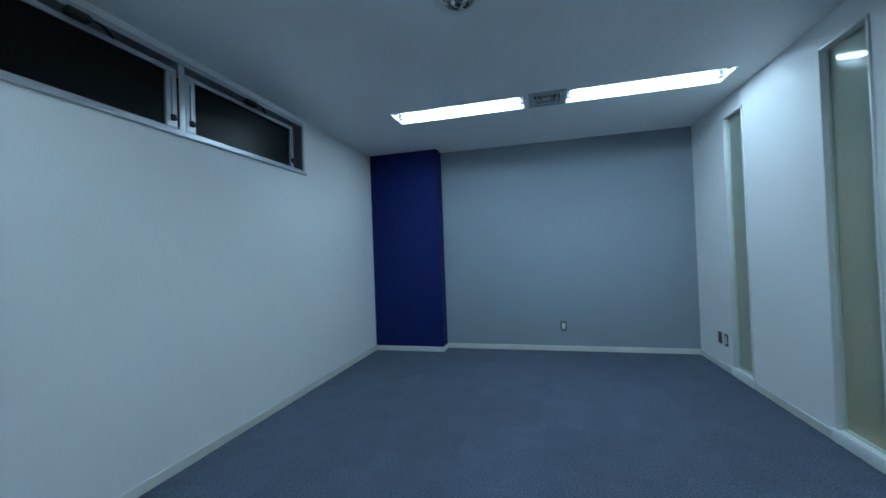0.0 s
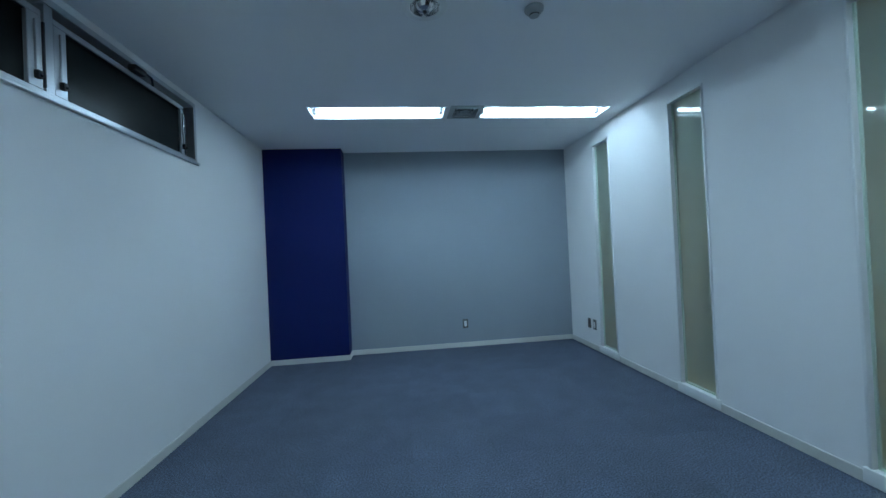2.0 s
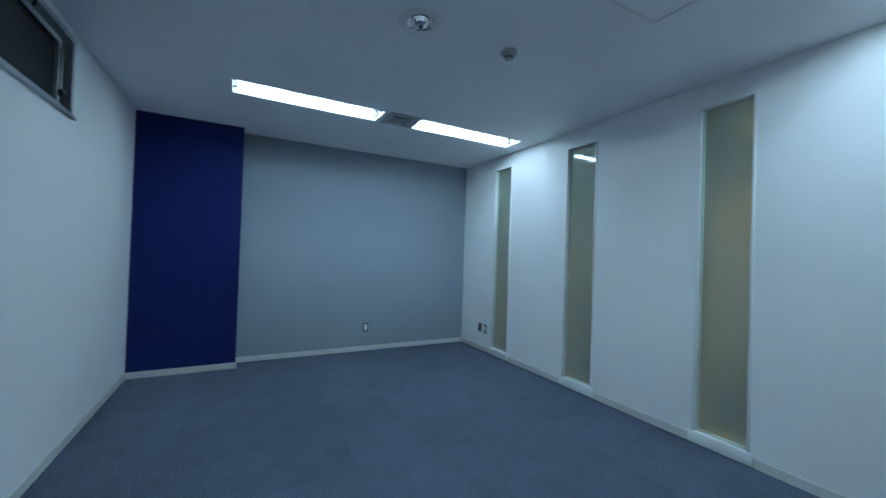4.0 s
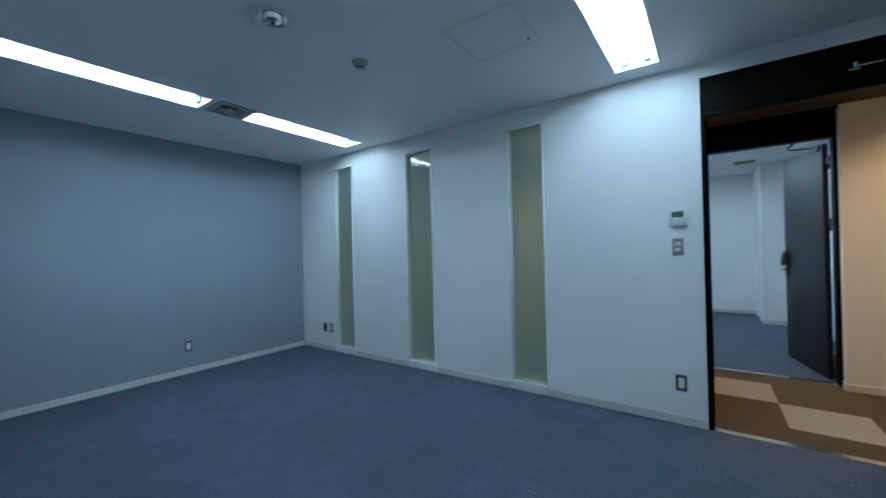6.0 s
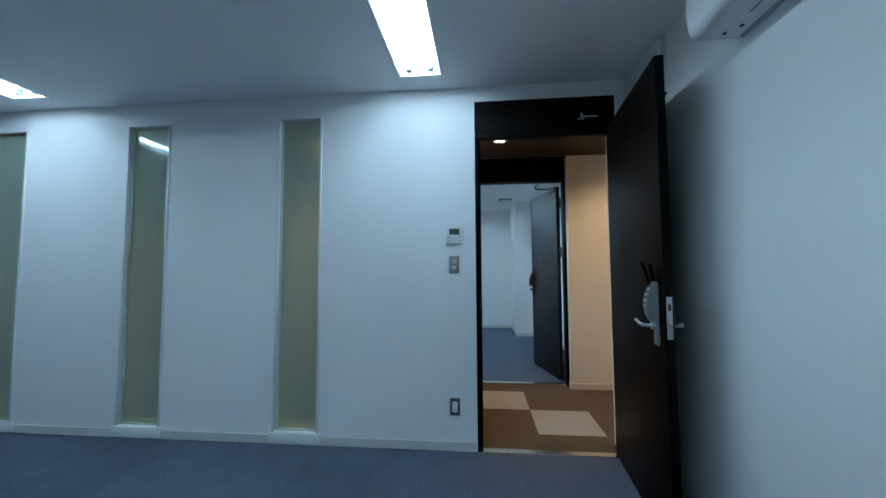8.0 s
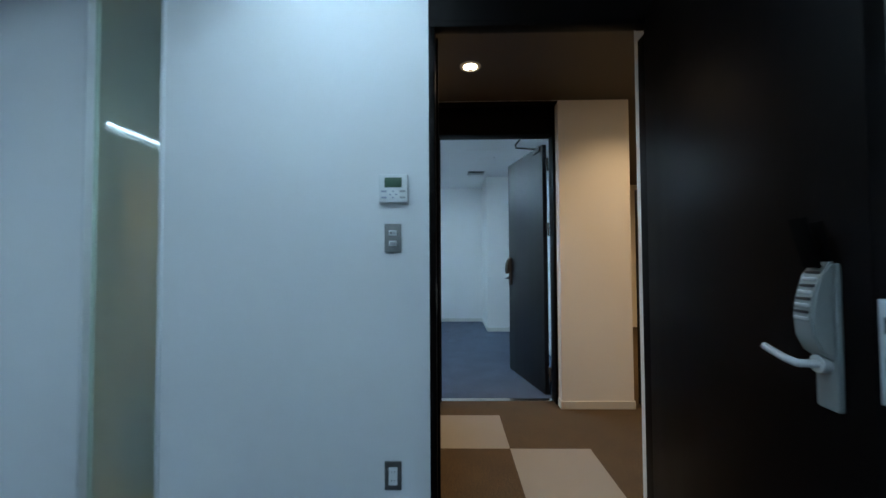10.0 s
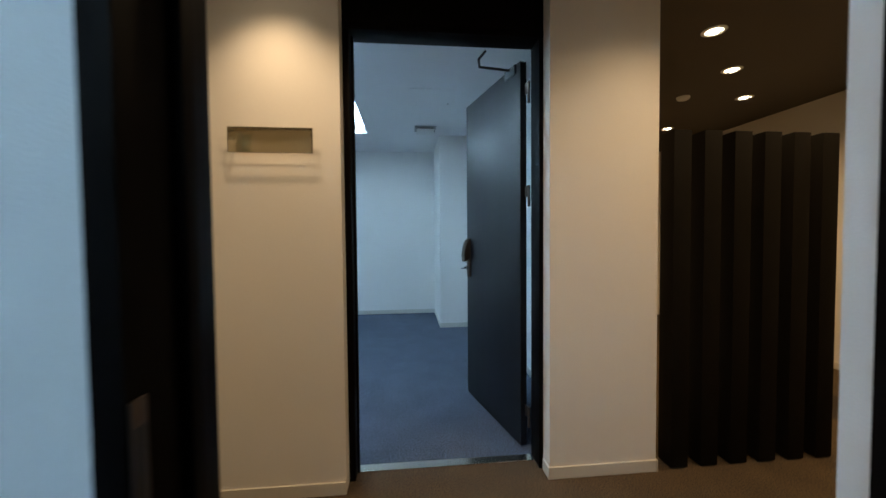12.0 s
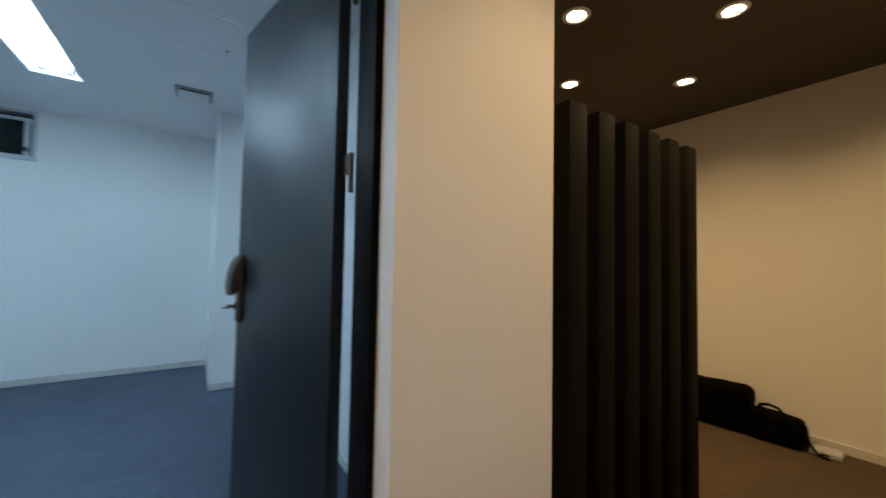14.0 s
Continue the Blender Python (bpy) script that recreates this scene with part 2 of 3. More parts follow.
VENTS = [(0.025, 3.39), (0.025, 0.418), (4.785, 0.41)]
structure("ceiling_meeting_room", slab("z", CEILING_Z, CEILING_Z + 0.12, (X0, X1), (Y0, Y1), troffer_holes(X0, X1) + [(-0.09, 0.14, 3.275, 3.505), (-0.09, 0.14, 0.303, 0.533), (-0.528, -0.372, 1.827, 1.983)]), CEILING_PAINT, "matt white painted plaster ceiling of the meeting room", "ceiling")
structure("ceiling_second_room", slab("z", CEILING_Z, CEILING_Z + 0.12, (XR, XF), (-1.27, 3.4), troffer_holes(XR, XF) + [(4.67, 4.90, 0.295, 0.525)]), CEILING_PAINT, "matt white painted plaster ceiling of the second room", "ceiling")
structure("ceiling_corridor", slab("z", CORRIDOR_Z, CORRIDOR_Z + 0.2, (XC, 6.6), (YE, 4.9), [(x - 0.045, x + 0.045, y - 0.045, y + 0.045) for x, y in DOWNLIGHTS] + [(XP, 6.6, -1.478, 4.9)]), BROWN_CEILING, "dark brown painted ceiling over corridor and entrance hall", "ceiling")
structure("wall_window", slab("x", X0 - 0.2, X0, (Y0 - 0.2, Y1 + 0.2), (0, 2.68), [(0.60, 3.09, 2.045, 2.515)]), WHITE_WALL, "white papered wall with a high strip window", "wall")
structure("wall_grey", slab("y", Y1, Y1 + 0.2, (X0, XC), (0, 2.68)), GREY_WALL, "blue-grey papered end wall of the meeting room", "wall")
structure("wall_back", slab("y", Y0 - 0.2, Y0, (X0, XC), (0, 2.68)), WHITE_WALL, "white papered wall behind the open door", "wall")
structure("column_navy", solid(X0, -1.306, 4.541, Y1, 0, CEILING_Z), NAVY_WALL, "navy blue papered column in the room corner", "column")
structure("wall_partition", slab("x", X1, XC, (Y0, Y1), (0, 2.68), [(a, b, S0, S1) for a, b in SLITS] + [(D0, D1, 0, 2.45)]), WHITE_WALL, "white partition wall with three tall glazed slits", "wall")
structure("wall_corridor_south", slab("x", XC - 0.2, XC, (YE, Y0 - 0.2), (0, 2.68)), BEIGE_WALL, "cream papered corridor wall", "wall")
structure("wall_plaque", slab("x", XP, XR - 0.012, (-1.478, 4.9), (0, 2.68), [(E0, E1, 0, 2.47)]), BEIGE_WALL, "cream papered corridor wall around the second doorway", "wall")
structure("wall_second_room_door", slab("x", XR - 0.012, XR, (-1.27, 3.4), (0, 2.68), [(E0, E1, 0, 2.47)]), WHITE_WALL, "white papered wall of the second room", "wall")
structure("wall_second_room_south", slab("y", -1.374, -1.27, (XR, XF), (0, 2.68)), WHITE_WALL, "white papered side wall of the second room", "wall")
structure("wall_hall_north", slab("y", -1.478, -1.374, (XR - 0.012, 6.8), (0, 2.68)), BEIGE_WALL, "cream papered side wall of the entrance hall", "wall")
structure("wall_second_room_north", slab("y", 3.4, 3.6, (XR - 0.2, XF + 0.2), (0, 2.68)), WHITE_WALL, "white papered end wall of the second room", "wall")
structure("wall_second_room_window", slab("x", XF, XF + 0.2, (-1.4, 3.4), (0, 2.68), [(0.768, 2.968, 2.088, 2.54)]), WHITE_WALL, "white papered wall with a high window", "wall")
structure("column_white", solid(6.23, XF, -1.27, -0.655, 0, CEILING_Z), WHITE_WALL, "white papered column in the second room", "column")
structure("wall_hall_far", slab("y", YE - 0.2, YE, (XC - 0.2, 6.8), (0, 2.68)), BEIGE_WALL, "cream papered far wall of the entrance hall", "wall")
structure("wall_hall_end", slab("x", 6.6, 6.8, (YE, -1.478), (0, 2.68)), BEIGE_WALL, "cream papered end wall of the entrance hall", "wall")
structure("wall_corridor_end", slab("y", Y1 + 0.001, Y1 + 0.2, (XC + 0.001, XP), (0, 2.68)), BEIGE_WALL, "cream papered end wall of the corridor", "wall")
floor = structure("floor_meeting_room", solid(X0 - 0.2, X1 + 0.04, Y0 - 0.2, Y1 + 0.2, -0.12, -0.007), SHADOW_METAL, "blue-grey carpet tile floor of the meeting room", "floor")
floor_hall = structure("floor_corridor", bmesh.new(), SHADOW_METAL, "brown carpet tile floor with two cream tiles", "floor")
hall_bm = solid(X1 + 0.04, 3.16, YE - 0.2, 5.0, -0.12, -0.007)
box(hall_bm, 3.16, 6.8, YE - 0.2, -1.40, -0.12, -0.007)
floor_hall.data = mesh_of("floor_corridor", hall_bm, SHADOW_METAL)
floor_two = structure("floor_second_room", solid(3.16, XF + 0.2, -1.40, 3.6, -0.12, -0.007), SHADOW_METAL, "blue-grey carpet tile floor of the second room", "floor")


# ---- skirting ----
def skirting(name, runs, material, label):
    """runs: (axis, face, outward, from, to)"""
    bm = bmesh.new()
    for axis, w, out, a, b in runs:
        w0, w1 = w, w + out * 0.009
        if axis == "x":
            box(bm, w0, w1, a, b, 0.0, 0.062, 0.002, 1)
        else:
            box(bm, a, b, w0, w1, 0.0, 0.062, 0.002, 1)
    return structure(name, bm, material, label, "skirting")


gaps = [D1 + 0.004]
for a, b in reversed(SLITS):
    gaps += [a - 0.022, b + 0.022]
gaps.append(Y1)
skirting("baseboard_meeting_room", [("x", X0, 1, Y0, 4.541), ("y", 4.541, -1, X0 + 0.009, -1.297), ("x", -1.306, 1, 4.541, Y1 - 0.009), ("y", Y1, -1, -1.306, X1 - 0.009), ("y", Y0, 1, X0 + 0.009, X1)]
         + [("x", X1, -1, gaps[i], gaps[i + 1]) for i in range(0, len(gaps), 2)], SKIRTING, "pale grey vinyl skirting of the meeting room")
skirting("baseboard_corridor", [("x", XP, -1, E1 + 0.0, 4.7), ("x", XP, -1, -1.478, E0), ("y", -1.478, -1, XP - 0.009, 6.6), ("y", E0, 1, XP - 0.009, 3.125), ("y", YE, 1, XC, 6.6), ("x", XC, 1, YE, D0 - 0.01), ("x", XC, 1, D1 + 0.01, 4.7)], SKIRTING_WARM, "cream vinyl skirting of the corridor and hall")
skirting("baseboard_second_room", [("x", XF, -1, -0.655, 3.4), ("y", -0.655, 1, 6.221, XF - 0.009), ("x", 6.23, -1, -1.27, -0.655), ("y", -1.27, 1, XR, 6.221), ("x", XR, 1, E1 + 0.03, 3.4)], SKIRTING, "pale grey vinyl skirting of the second room")


# ---- glazed slits ----
def slit_window(index, a, b):
    w = thing("window_%d" % index, "tall narrow frosted glass slit with a white frame", "window", pose(X1, (a + b) / 2, 0), "tall glass slits", "structure")
    h = (b - a) / 2
    fr = bmesh.new()
    box(fr, -0.010, 0.075, -h, -h + 0.016, S0, S1, 0.003, 2)
    box(fr, -0.010, 0.075, h - 0.016, h, S0, S1, 0.003, 2)
    box(fr, -0.010, 0.075, -h + 0.016, h - 0.016, S1 - 0.018, S1, 0.003, 2)
    part("window_frame", fr, WHITE_PLASTIC, w)
    part("window_sill", solid(-0.018, 0.078, -h - 0.020, h + 0.020, 0.004, S0 + 0.004, bevel=0.003), WHITE_PLASTIC, w, "white box sill down to the floor")
    # Strips along the glass edge, their paleness painted in for light there.
    bead = bmesh.new()
    box(bead, 0.024, 0.036, -h + 0.015, -h + 0.027, S0 + 0.004, S1 - 0.018, 0.001, 1)
    box(bead, 0.024, 0.036, h - 0.027, h - 0.015, S0 + 0.004, S1 - 0.018, 0.001, 1)
    box(bead, 0.024, 0.036, -h + 0.027, h - 0.027, S0 + 0.004, S0 + 0.018, 0.001, 1)
    part("glazing_bead", bead, EDGE_LIGHT, w, "pale green strip painted as light along the pane edge")
    part("pane", solid(0.036, 0.044, -h + 0.014, h - 0.014, S0 + 0.003, S1 - 0.016), FROSTED, w, "greenish frosted glass pane")
    return w


for i, (a, b) in enumerate(SLITS):
    slit_window(i + 1, a, b)


# ---- high strip windows ----
def strip_window(name, m, length, sashes, z0, z1, label):
    """Local x runs along the wall, local y out of it into the room."""
    w = thing(name, label, "window", m, kind="structure")
    fr = bmesh.new()
    d0, d1 = -0.09, 0.006
    box(fr, 0, length, d0, d1, z0, z0 + 0.022, 0.002, 1)
    box(fr, 0, length, d0, d1, z1 - 0.035, z1, 0.002, 1)
    box(fr, 0, 0.03, d0, d1, z0 + 0.022, z1 - 0.035, 0.002, 1)
    box(fr, length - 0.03, length, d0, d1, z0 + 0.022, z1 - 0.035, 0.002, 1)
    for (a0, a1), (b0, b1) in zip(sashes, sashes[1:]):
        box(fr, a1 + 0.006, b0 - 0.006, d0, d1 - 0.006, z0 + 0.022, z1 - 0.035, 0.002, 1)
    part("window_frame", fr, ALUMINIUM, w, "satin aluminium frame")
    part("window_sill", solid(-0.01, length + 0.01, -0.01, 0.022, z0 - 0.020, z0 + 0.002, bevel=0.003), ALUMINIUM, w)
    for i, (a0, a1) in enumerate(sashes):
        sb = bmesh.new()
        s0, s1 = z0 + 0.010, z1 - 0.075
        tl, tr = (0.070, 0.036) if i else (0.036, 0.070)
        box(sb, a0, a1, -0.045, -0.006, s0, s0 + 0.018, 0.003, 1)
        box(sb, a0, a1, -0.045, -0.006, s1 - 0.030, s1, 0.003, 1)
        box(sb, a0, a0 + tl, -0.045, -0.006, s0 + 0.018, s1 - 0.030, 0.003, 1)
        box(sb, a1 - tr, a1, -0.045, -0.006, s0 + 0.018, s1 - 0.030, 0.003, 1)
        sash = part("sash", sb, ALUMINIUM, w)
        part("pane", solid(a0 + tl - 0.004, a1 - tr + 0.004, -0.030, -0.024, s0 + 0.014, s1 - 0.026), NIGHT_GLASS, sash, "dark glass with night behind it")
        part("glazing_bead", box(solid(a0 + tl - 0.002, a1 - tr + 0.002, -0.024, -0.012, s0 + 0.016, s0 + 0.022), a0 + tl - 0.002, a1 - tr + 0.002, -0.024, -0.012, s1 - 0.034, s1 - 0.028), BLACK_PLASTIC, sash)
        mid = (a0 + a1) / 2
        op = solid(mid - 0.055, mid + 0.045, -0.008, 0.042, s1 - 0.004, s1 + 0.034, bevel=0.008)
        bar_path(op, [(mid - 0.01, 0.032, s1 + 0.02), (mid - 0.10, 0.040, s1 + 0.012), (mid - 0.17, 0.006, s1 - 0.004)], 0.007, 8)
        part("window_operator", op, BLACK_PLASTIC, sash, "black window opener with a folding arm")
        for e in (a0 + tl / 2, a1 - tr / 2):
            st = solid(e - 0.006, e + 0.006, -0.007, 0.004, s0 + 0.09, s1 - 0.06, bevel=0.002)
            part("stay", st, ALUMINIUM, sash, "slim aluminium friction stay")
            ct = solid(e - 0.012, e + 0.012, -0.007, 0.016, s0 + 0.055, s0 + 0.092, bevel=0.004)
            rod(ct, (e, 0.014, s0 + 0.07), (e, 0.026, s0 + 0.062), 0.006, 10)
            part("catch", ct, BLACK_PLASTIC, sash, "small black catch")
        part("arm_guide", solid(a0 - 0.012, a0 - 0.002, -0.06, 0.0, s0 + 0.03, s1 - 0.05, bevel=0.002), SHADOW_METAL, sash)
    return w


strip_window("window_4", pose(X0, 3.09, 0, 0, 0, -90), 2.49, [(0.15, 1.214), (1.271, 2.335)], 2.045, 2.515, "high strip window with two aluminium sashes, dark outside")
strip_window("window_5", pose(XF, 0.768, 0, 0, 0, 90), 2.2, [(0.05, 1.07), (1.12, 2.15)], 2.088, 2.54, "high aluminium window of the second room, dark outside")


# ---- doorways ----
def door_frame(name, x0, x1, y0, y1, head, top, t, label, deep=0.127, t_hinge=0.032):
    f = thing(name, label, "door frame", kind="structure")
    part("jamb", solid(x0, x1, y1 - t, y1, 0, head, bevel=0.002), DARK_FRAME, f)
    part("jamb", solid(x0, x1, y0, y0 + t_hinge, 0, head, bevel=0.002), DARK_FRAME, f)
    part("transom_panel", solid(x0, x0 + deep, y0, y1, head + 0.012, top, bevel=0.002), DARK_FRAME, f, "dark brown panel over the door")
    part("head_rail", solid(x0 - 0.004, x0 + deep, y0, y1, head - 0.016, head + 0.012, bevel=0.002), DARK_FRAME, f)
    part("stop", solid((x0 + x1) / 2, (x0 + x1) / 2 + 0.03, y1 - t - 0.012, y1 - t, 0, head - 0.016, bevel=0.002), DARK_FRAME, f)
    return f


door_a = door_frame("door_frame_1", X1 - 0.006, 1.76, D0, D1, DH, 2.45, 0.028, "dark brown door frame with a deep panel above", 0.05, 0.010)
strike = solid(1.610, 1.630, D1 - 0.031, D1 - 0.027, 0.960, 1.082, bevel=0.001)
plate_a = part("strike_plate", strike, BRONZE, door_a, "dull steel strike plate")
part("latch_hole", solid(1.614, 1.626, D1 - 0.0325, D1 - 0.0305, 0.985, 1.058), BLACK_PLASTIC, plate_a)
closer = solid(X1 - 0.018, X1 - 0.008, -0.80, -0.69, 2.300, 2.308, bevel=0.002)
box(closer, X1 - 0.014, X1 - 0.006, -0.71, -0.66, 2.285, 2.293, 0.002, 1)
rod(closer, (X1 - 0.014, -0.69, 2.296), (X1 - 0.014, -0.69, 2.326), 0.007, 12)
part("closer_shoe", closer, SOCKET_GREY, door_a, "small steel closer bracket")
structure("threshold_1", solid(X1 - 0.006, X1 + 0.052, D0 + 0.028, D1 - 0.028, -0.006, 0.005, bevel=0.002), STEEL, "worn steel threshold strip in the doorway", "threshold")

door_b = door_frame("door_frame_2", 3.135, 3.262, E0, E1, 2.240, 2.4685, 0.032, "dark brown door frame with a deep panel above", t_hinge=0.022)
part("soffit_board", solid(XP + 0.003, 3.134, E0 + 0.001, E1 - 0.001, 2.456, 2.4685, bevel=0.001), DARK_FRAME, door_b)
structure("threshold_2", solid(3.205, 3.262, E0 + 0.03, E1 - 0.03, -0.006, 0.005, bevel=0.002), STEEL, "steel threshold strip in the second doorway", "threshold")


# ---- door leaves ----
def lever(bm, side, x, z):
    """A lever handle that sticks out of a leaf's face on that side."""
    y = side * 0.02
    rod(bm, (x, y, z), (x, y + side * 0.014, z), 0.017, 20)
    bar_path(bm, [(x, y, z), (x, y + side * 0.050, z), (x + 0.030, y + side * 0.058, z + 0.002), (x + 0.105, y + side * 0.056, z + 0.006)], 0.0085, 12)
    return bm


def leaf_body(length, height):
    return solid(0, length, -0.02, 0.02, 0.010, height, bevel=0.0025)


# meeting room leaf: local x from the hinge to the free edge, local -y faces the room
leaf_a = thing("door_1", "open dark-stained flush door with a push-button lock", "door", Matrix.Translation((1.622, -0.880, 0)) @ pose(0, 0, 0, 0, 0, 180 - 4.9))
LA = 0.898
part("door_panel", leaf_body(LA, 2.222), DARK_WOOD, leaf_a)
lk = solid(LA - 0.105, LA - 0.055, -0.034, -0.0195, 0.885, 1.175, bevel=0.005)
part("lock_plate", lk, LOCK_GREY, leaf_a, "pale grey lock plate")
body = bmesh.new()
curve = [(-0.033, 1.180), (-0.040, 1.176), (-0.055, 1.150), (-0.070, 1.110), (-0.076, 1.070), (-0.072, 1.030), (-0.058, 1.000), (-0.033, 0.982)]
sides = [[body.verts.new((e, py, pz)) for py, pz in curve] for e in (LA - 0.104, LA - 0.056)]
for i in range(len(curve)):
    k = (i + 1) % len(curve)
    body.faces.new((sides[0][i], sides[0][k], sides[1][k], sides[1][i]))
for s in sides:
    body.faces.new(s)
bmesh.ops.bevel(body, geom=[e for e in body.edges if abs(e.verts[0].co.x - e.verts[1].co.x) < 1e-6], offset=0.004, segments=2, affect="EDGES")
lock_body = part("lock_body", body, LOCK_GREY, leaf_a, "rounded pale grey push-button lock")
for k in range(8):
    bz = 1.066 + 0.013 * k
    by = -0.0755 + 0.024 * max(0.0, (k - 1) / 6) ** 1.6
    part("lock_button", solid(LA - 0.096, LA - 0.064, by - 0.003, by + 0.006, bz - 0.0032, bz + 0.0032, bevel=0.0015), BLACK_PLASTIC if k % 2 else PALE_PLASTIC, lock_body)
for fy, fl, tilt in ((-0.052, 0.104, 15), (-0.031, 0.094, 11)):
    flap = solid(-0.019, 0.019, -0.0035, 0.0035, 0.0, fl, bevel=0.002)
    part("cover_flap", flap, BLACK_CLOTH, leaf_a, "raised black plastic keypad cover").matrix_basis = pose(LA - 0.080, fy, 1.166, tilt, 0, 0)
lv = bmesh.new()
rod(lv, (LA - 0.080, -0.030, 0.975), (LA - 0.080, -0.050, 0.975), 0.018, 20)
bar_path(lv, [(LA - 0.080, -0.034, 0.975), (LA - 0.080, -0.085, 0.975), (LA - 0.105, -0.092, 0.980), (LA - 0.158, -0.092, 0.992)], 0.008, 12)
part("lever_handle", lv, PALE_PLASTIC, leaf_a, "pale lever handle")
lv = bmesh.new()
bar_path(lv, [(LA - 0.080, 0.018, 0.975), (LA - 0.080, 0.080, 0.975), (LA - 0.105, 0.088, 0.978), (LA - 0.158, 0.088, 0.985)], 0.008, 12)
rod(lv, (LA - 0.080, 0.018, 0.975), (LA - 0.080, 0.032, 0.975), 0.020, 20)
part("lever_handle", lv, PALE_PLASTIC, leaf_a, "pale lever handle")
lp = solid(LA - 0.001, LA + 0.003, -0.012, 0.012, 0.925, 1.112, bevel=0.001)
latch = part("latch_plate", lp, PALE_PLASTIC, leaf_a, "dull steel latch plate")
part("latch_bolt", solid(LA + 0.002, LA + 0.012, -0.007, 0.007, 0.985, 1.012, bevel=0.003), STEEL, latch)
part("dead_bolt", solid(LA + 0.002, LA + 0.005, -0.006, 0.006, 1.05, 1.08, bevel=0.001), BLACK_PLASTIC, latch)
part("thumb_turn", rod(bmesh.new(), (LA - 0.05, 0.019, 1.035), (LA - 0.05, 0.036, 1.035), 0.014), STEEL, leaf_a)


def hinge(parent, x, y, z):
    b = solid(x, x + 0.034, y - 0.003, y + 0.003, z - 0.03, z + 0.032, bevel=0.001)
    rod(b, (x - 0.004, y, z - 0.085), (x - 0.004, y, z + 0.032), 0.0075, 14)
    hg = part("hinge", b, BRONZE, parent, "dark metal hinge")
    for k in (-0.018, 0.0, 0.018):
        part("screw", rod(bmesh.new(), (x + 0.018, y - 0.003, z + k), (x + 0.018, y - 0.005, z + k), 0.0035, 10), STEEL, hg)


for z in (0.25, 1.45, 2.05):
    hinge(leaf_a, -0.012, 0.026, z)

# second leaf: hinged on the pier, opens into the second room
leaf_b = thing("door_2", "open blue-black flush door with a bronze lock", "door", Matrix.Translation((3.342, -0.873, 0)) @ pose(0, 0, 0, 0, 0, 12.9))
LB = 0.80
part("door_panel", leaf_body(LB, 2.200), BLACK_DOOR, leaf_b)
pl = solid(LB - 0.075, LB - 0.025, 0.0195, 0.036, 0.915, 1.205, bevel=0.005)
part("lock_plate", pl, BRONZE, leaf_b, "dark bronze lock plate")
body = profile_block([(0.034, 1.050), (0.050, 1.046), (0.062, 1.030), (0.070, 1.034), (0.074, 1.075), (0.071, 1.120), (0.061, 1.160), (0.045, 1.192), (0.034, 1.200)], LB - 0.078, LB - 0.014, 0.005)
part("lock_body", body, BRONZE, leaf_b, "curved dark bronze lock cover")
lv = bmesh.new()
rod(lv, (LB - 0.05, 0.034, 0.985), (LB - 0.05, 0.05, 0.985), 0.016, 20)
bar_path(lv, [(LB - 0.05, 0.036, 0.985), (LB - 0.05, 0.085, 0.985), (LB - 0.08, 0.094, 0.988), (LB - 0.145, 0.094, 0.995)], 0.009, 12)
part("lever_handle", lv, CHROME, leaf_b, "bright lever handle")
for z in (0.22, 1.47, 2.04):
    hinge(leaf_b, -0.042, -0.006, z)
arm = bar_path(bmesh.new(), [(0.10, 0.03, 2.185), (0.13, 0.21, 2.195), (0.05, 0.25, 2.198), (0.02, 0.22, 2.235)], 0.007)
part("closer_arm", arm, BLACK_PLASTIC, leaf_b, "black folding door closer arm")
part("closer_body", solid(0.04, 0.16, 0.019, 0.034, 2.145, 2.198, bevel=0.004), BLACK_PLASTIC, leaf_b)


# ---- lamps ----
def troffer(x, y):
    L, W = 1.236, LAMP_W - 0.006
    t = thing("ceiling_light", "recessed twin-tube fluorescent ceiling light, lit", "ceiling light", pose(x, y, CEILING_Z), "fluorescent ceiling lights")
    h = bmesh.new()
    # folded reflector trough, open below, with a ridge between the tubes
    prof = [(-W / 2, -0.002), (-W / 2 + 0.012, 0.0), (-W / 2 + 0.035, 0.058), (-W / 2 + 0.06, 0.074), (-0.045, 0.078), (0, 0.048), (0.045, 0.078), (W / 2 - 0.06, 0.074), (W / 2 - 0.035, 0.058), (W / 2 - 0.012, 0.0), (W / 2, -0.002)]
    ends = [[h.verts.new((e, py, pz)) for py, pz in prof] for e in (-L / 2 + 0.01, L / 2 - 0.01)]
    for i in range(len(prof) - 1):
        h.faces.new((ends[0][i], ends[0][i + 1], ends[1][i + 1], ends[1][i]))
    part("reflector", h, REFLECTOR, t)
    c = bmesh.new()
    for e in (-1, 1):
        box(c, e * (L / 2 - 0.012), e * L / 2, -W / 2, W / 2, -0.003, 0.117, 0.001, 1)
    box(c, -L / 2, L / 2, -W / 2, W / 2, 0.112, 0.118)
    part("housing", c, REFLECTOR, t)
    for s in (-0.072, 0.072):
        part("tube", rod(bmesh.new(), (-L / 2 + 0.049, s, 0.049), (L / 2 - 0.049, s, 0.049), 0.0145, 16), TUBE, t, "glowing fluorescent tube")
        for e in (-1, 1):
            part("lamp_holder", solid(e * (L / 2 - 0.012), e * (L / 2 - 0.050), s - 0.018, s + 0.018, 0.022, 0.076, bevel=0.006), SOCKET_GREY, t)
    return t


for x, y in TROFFERS:
    troffer(x, y)


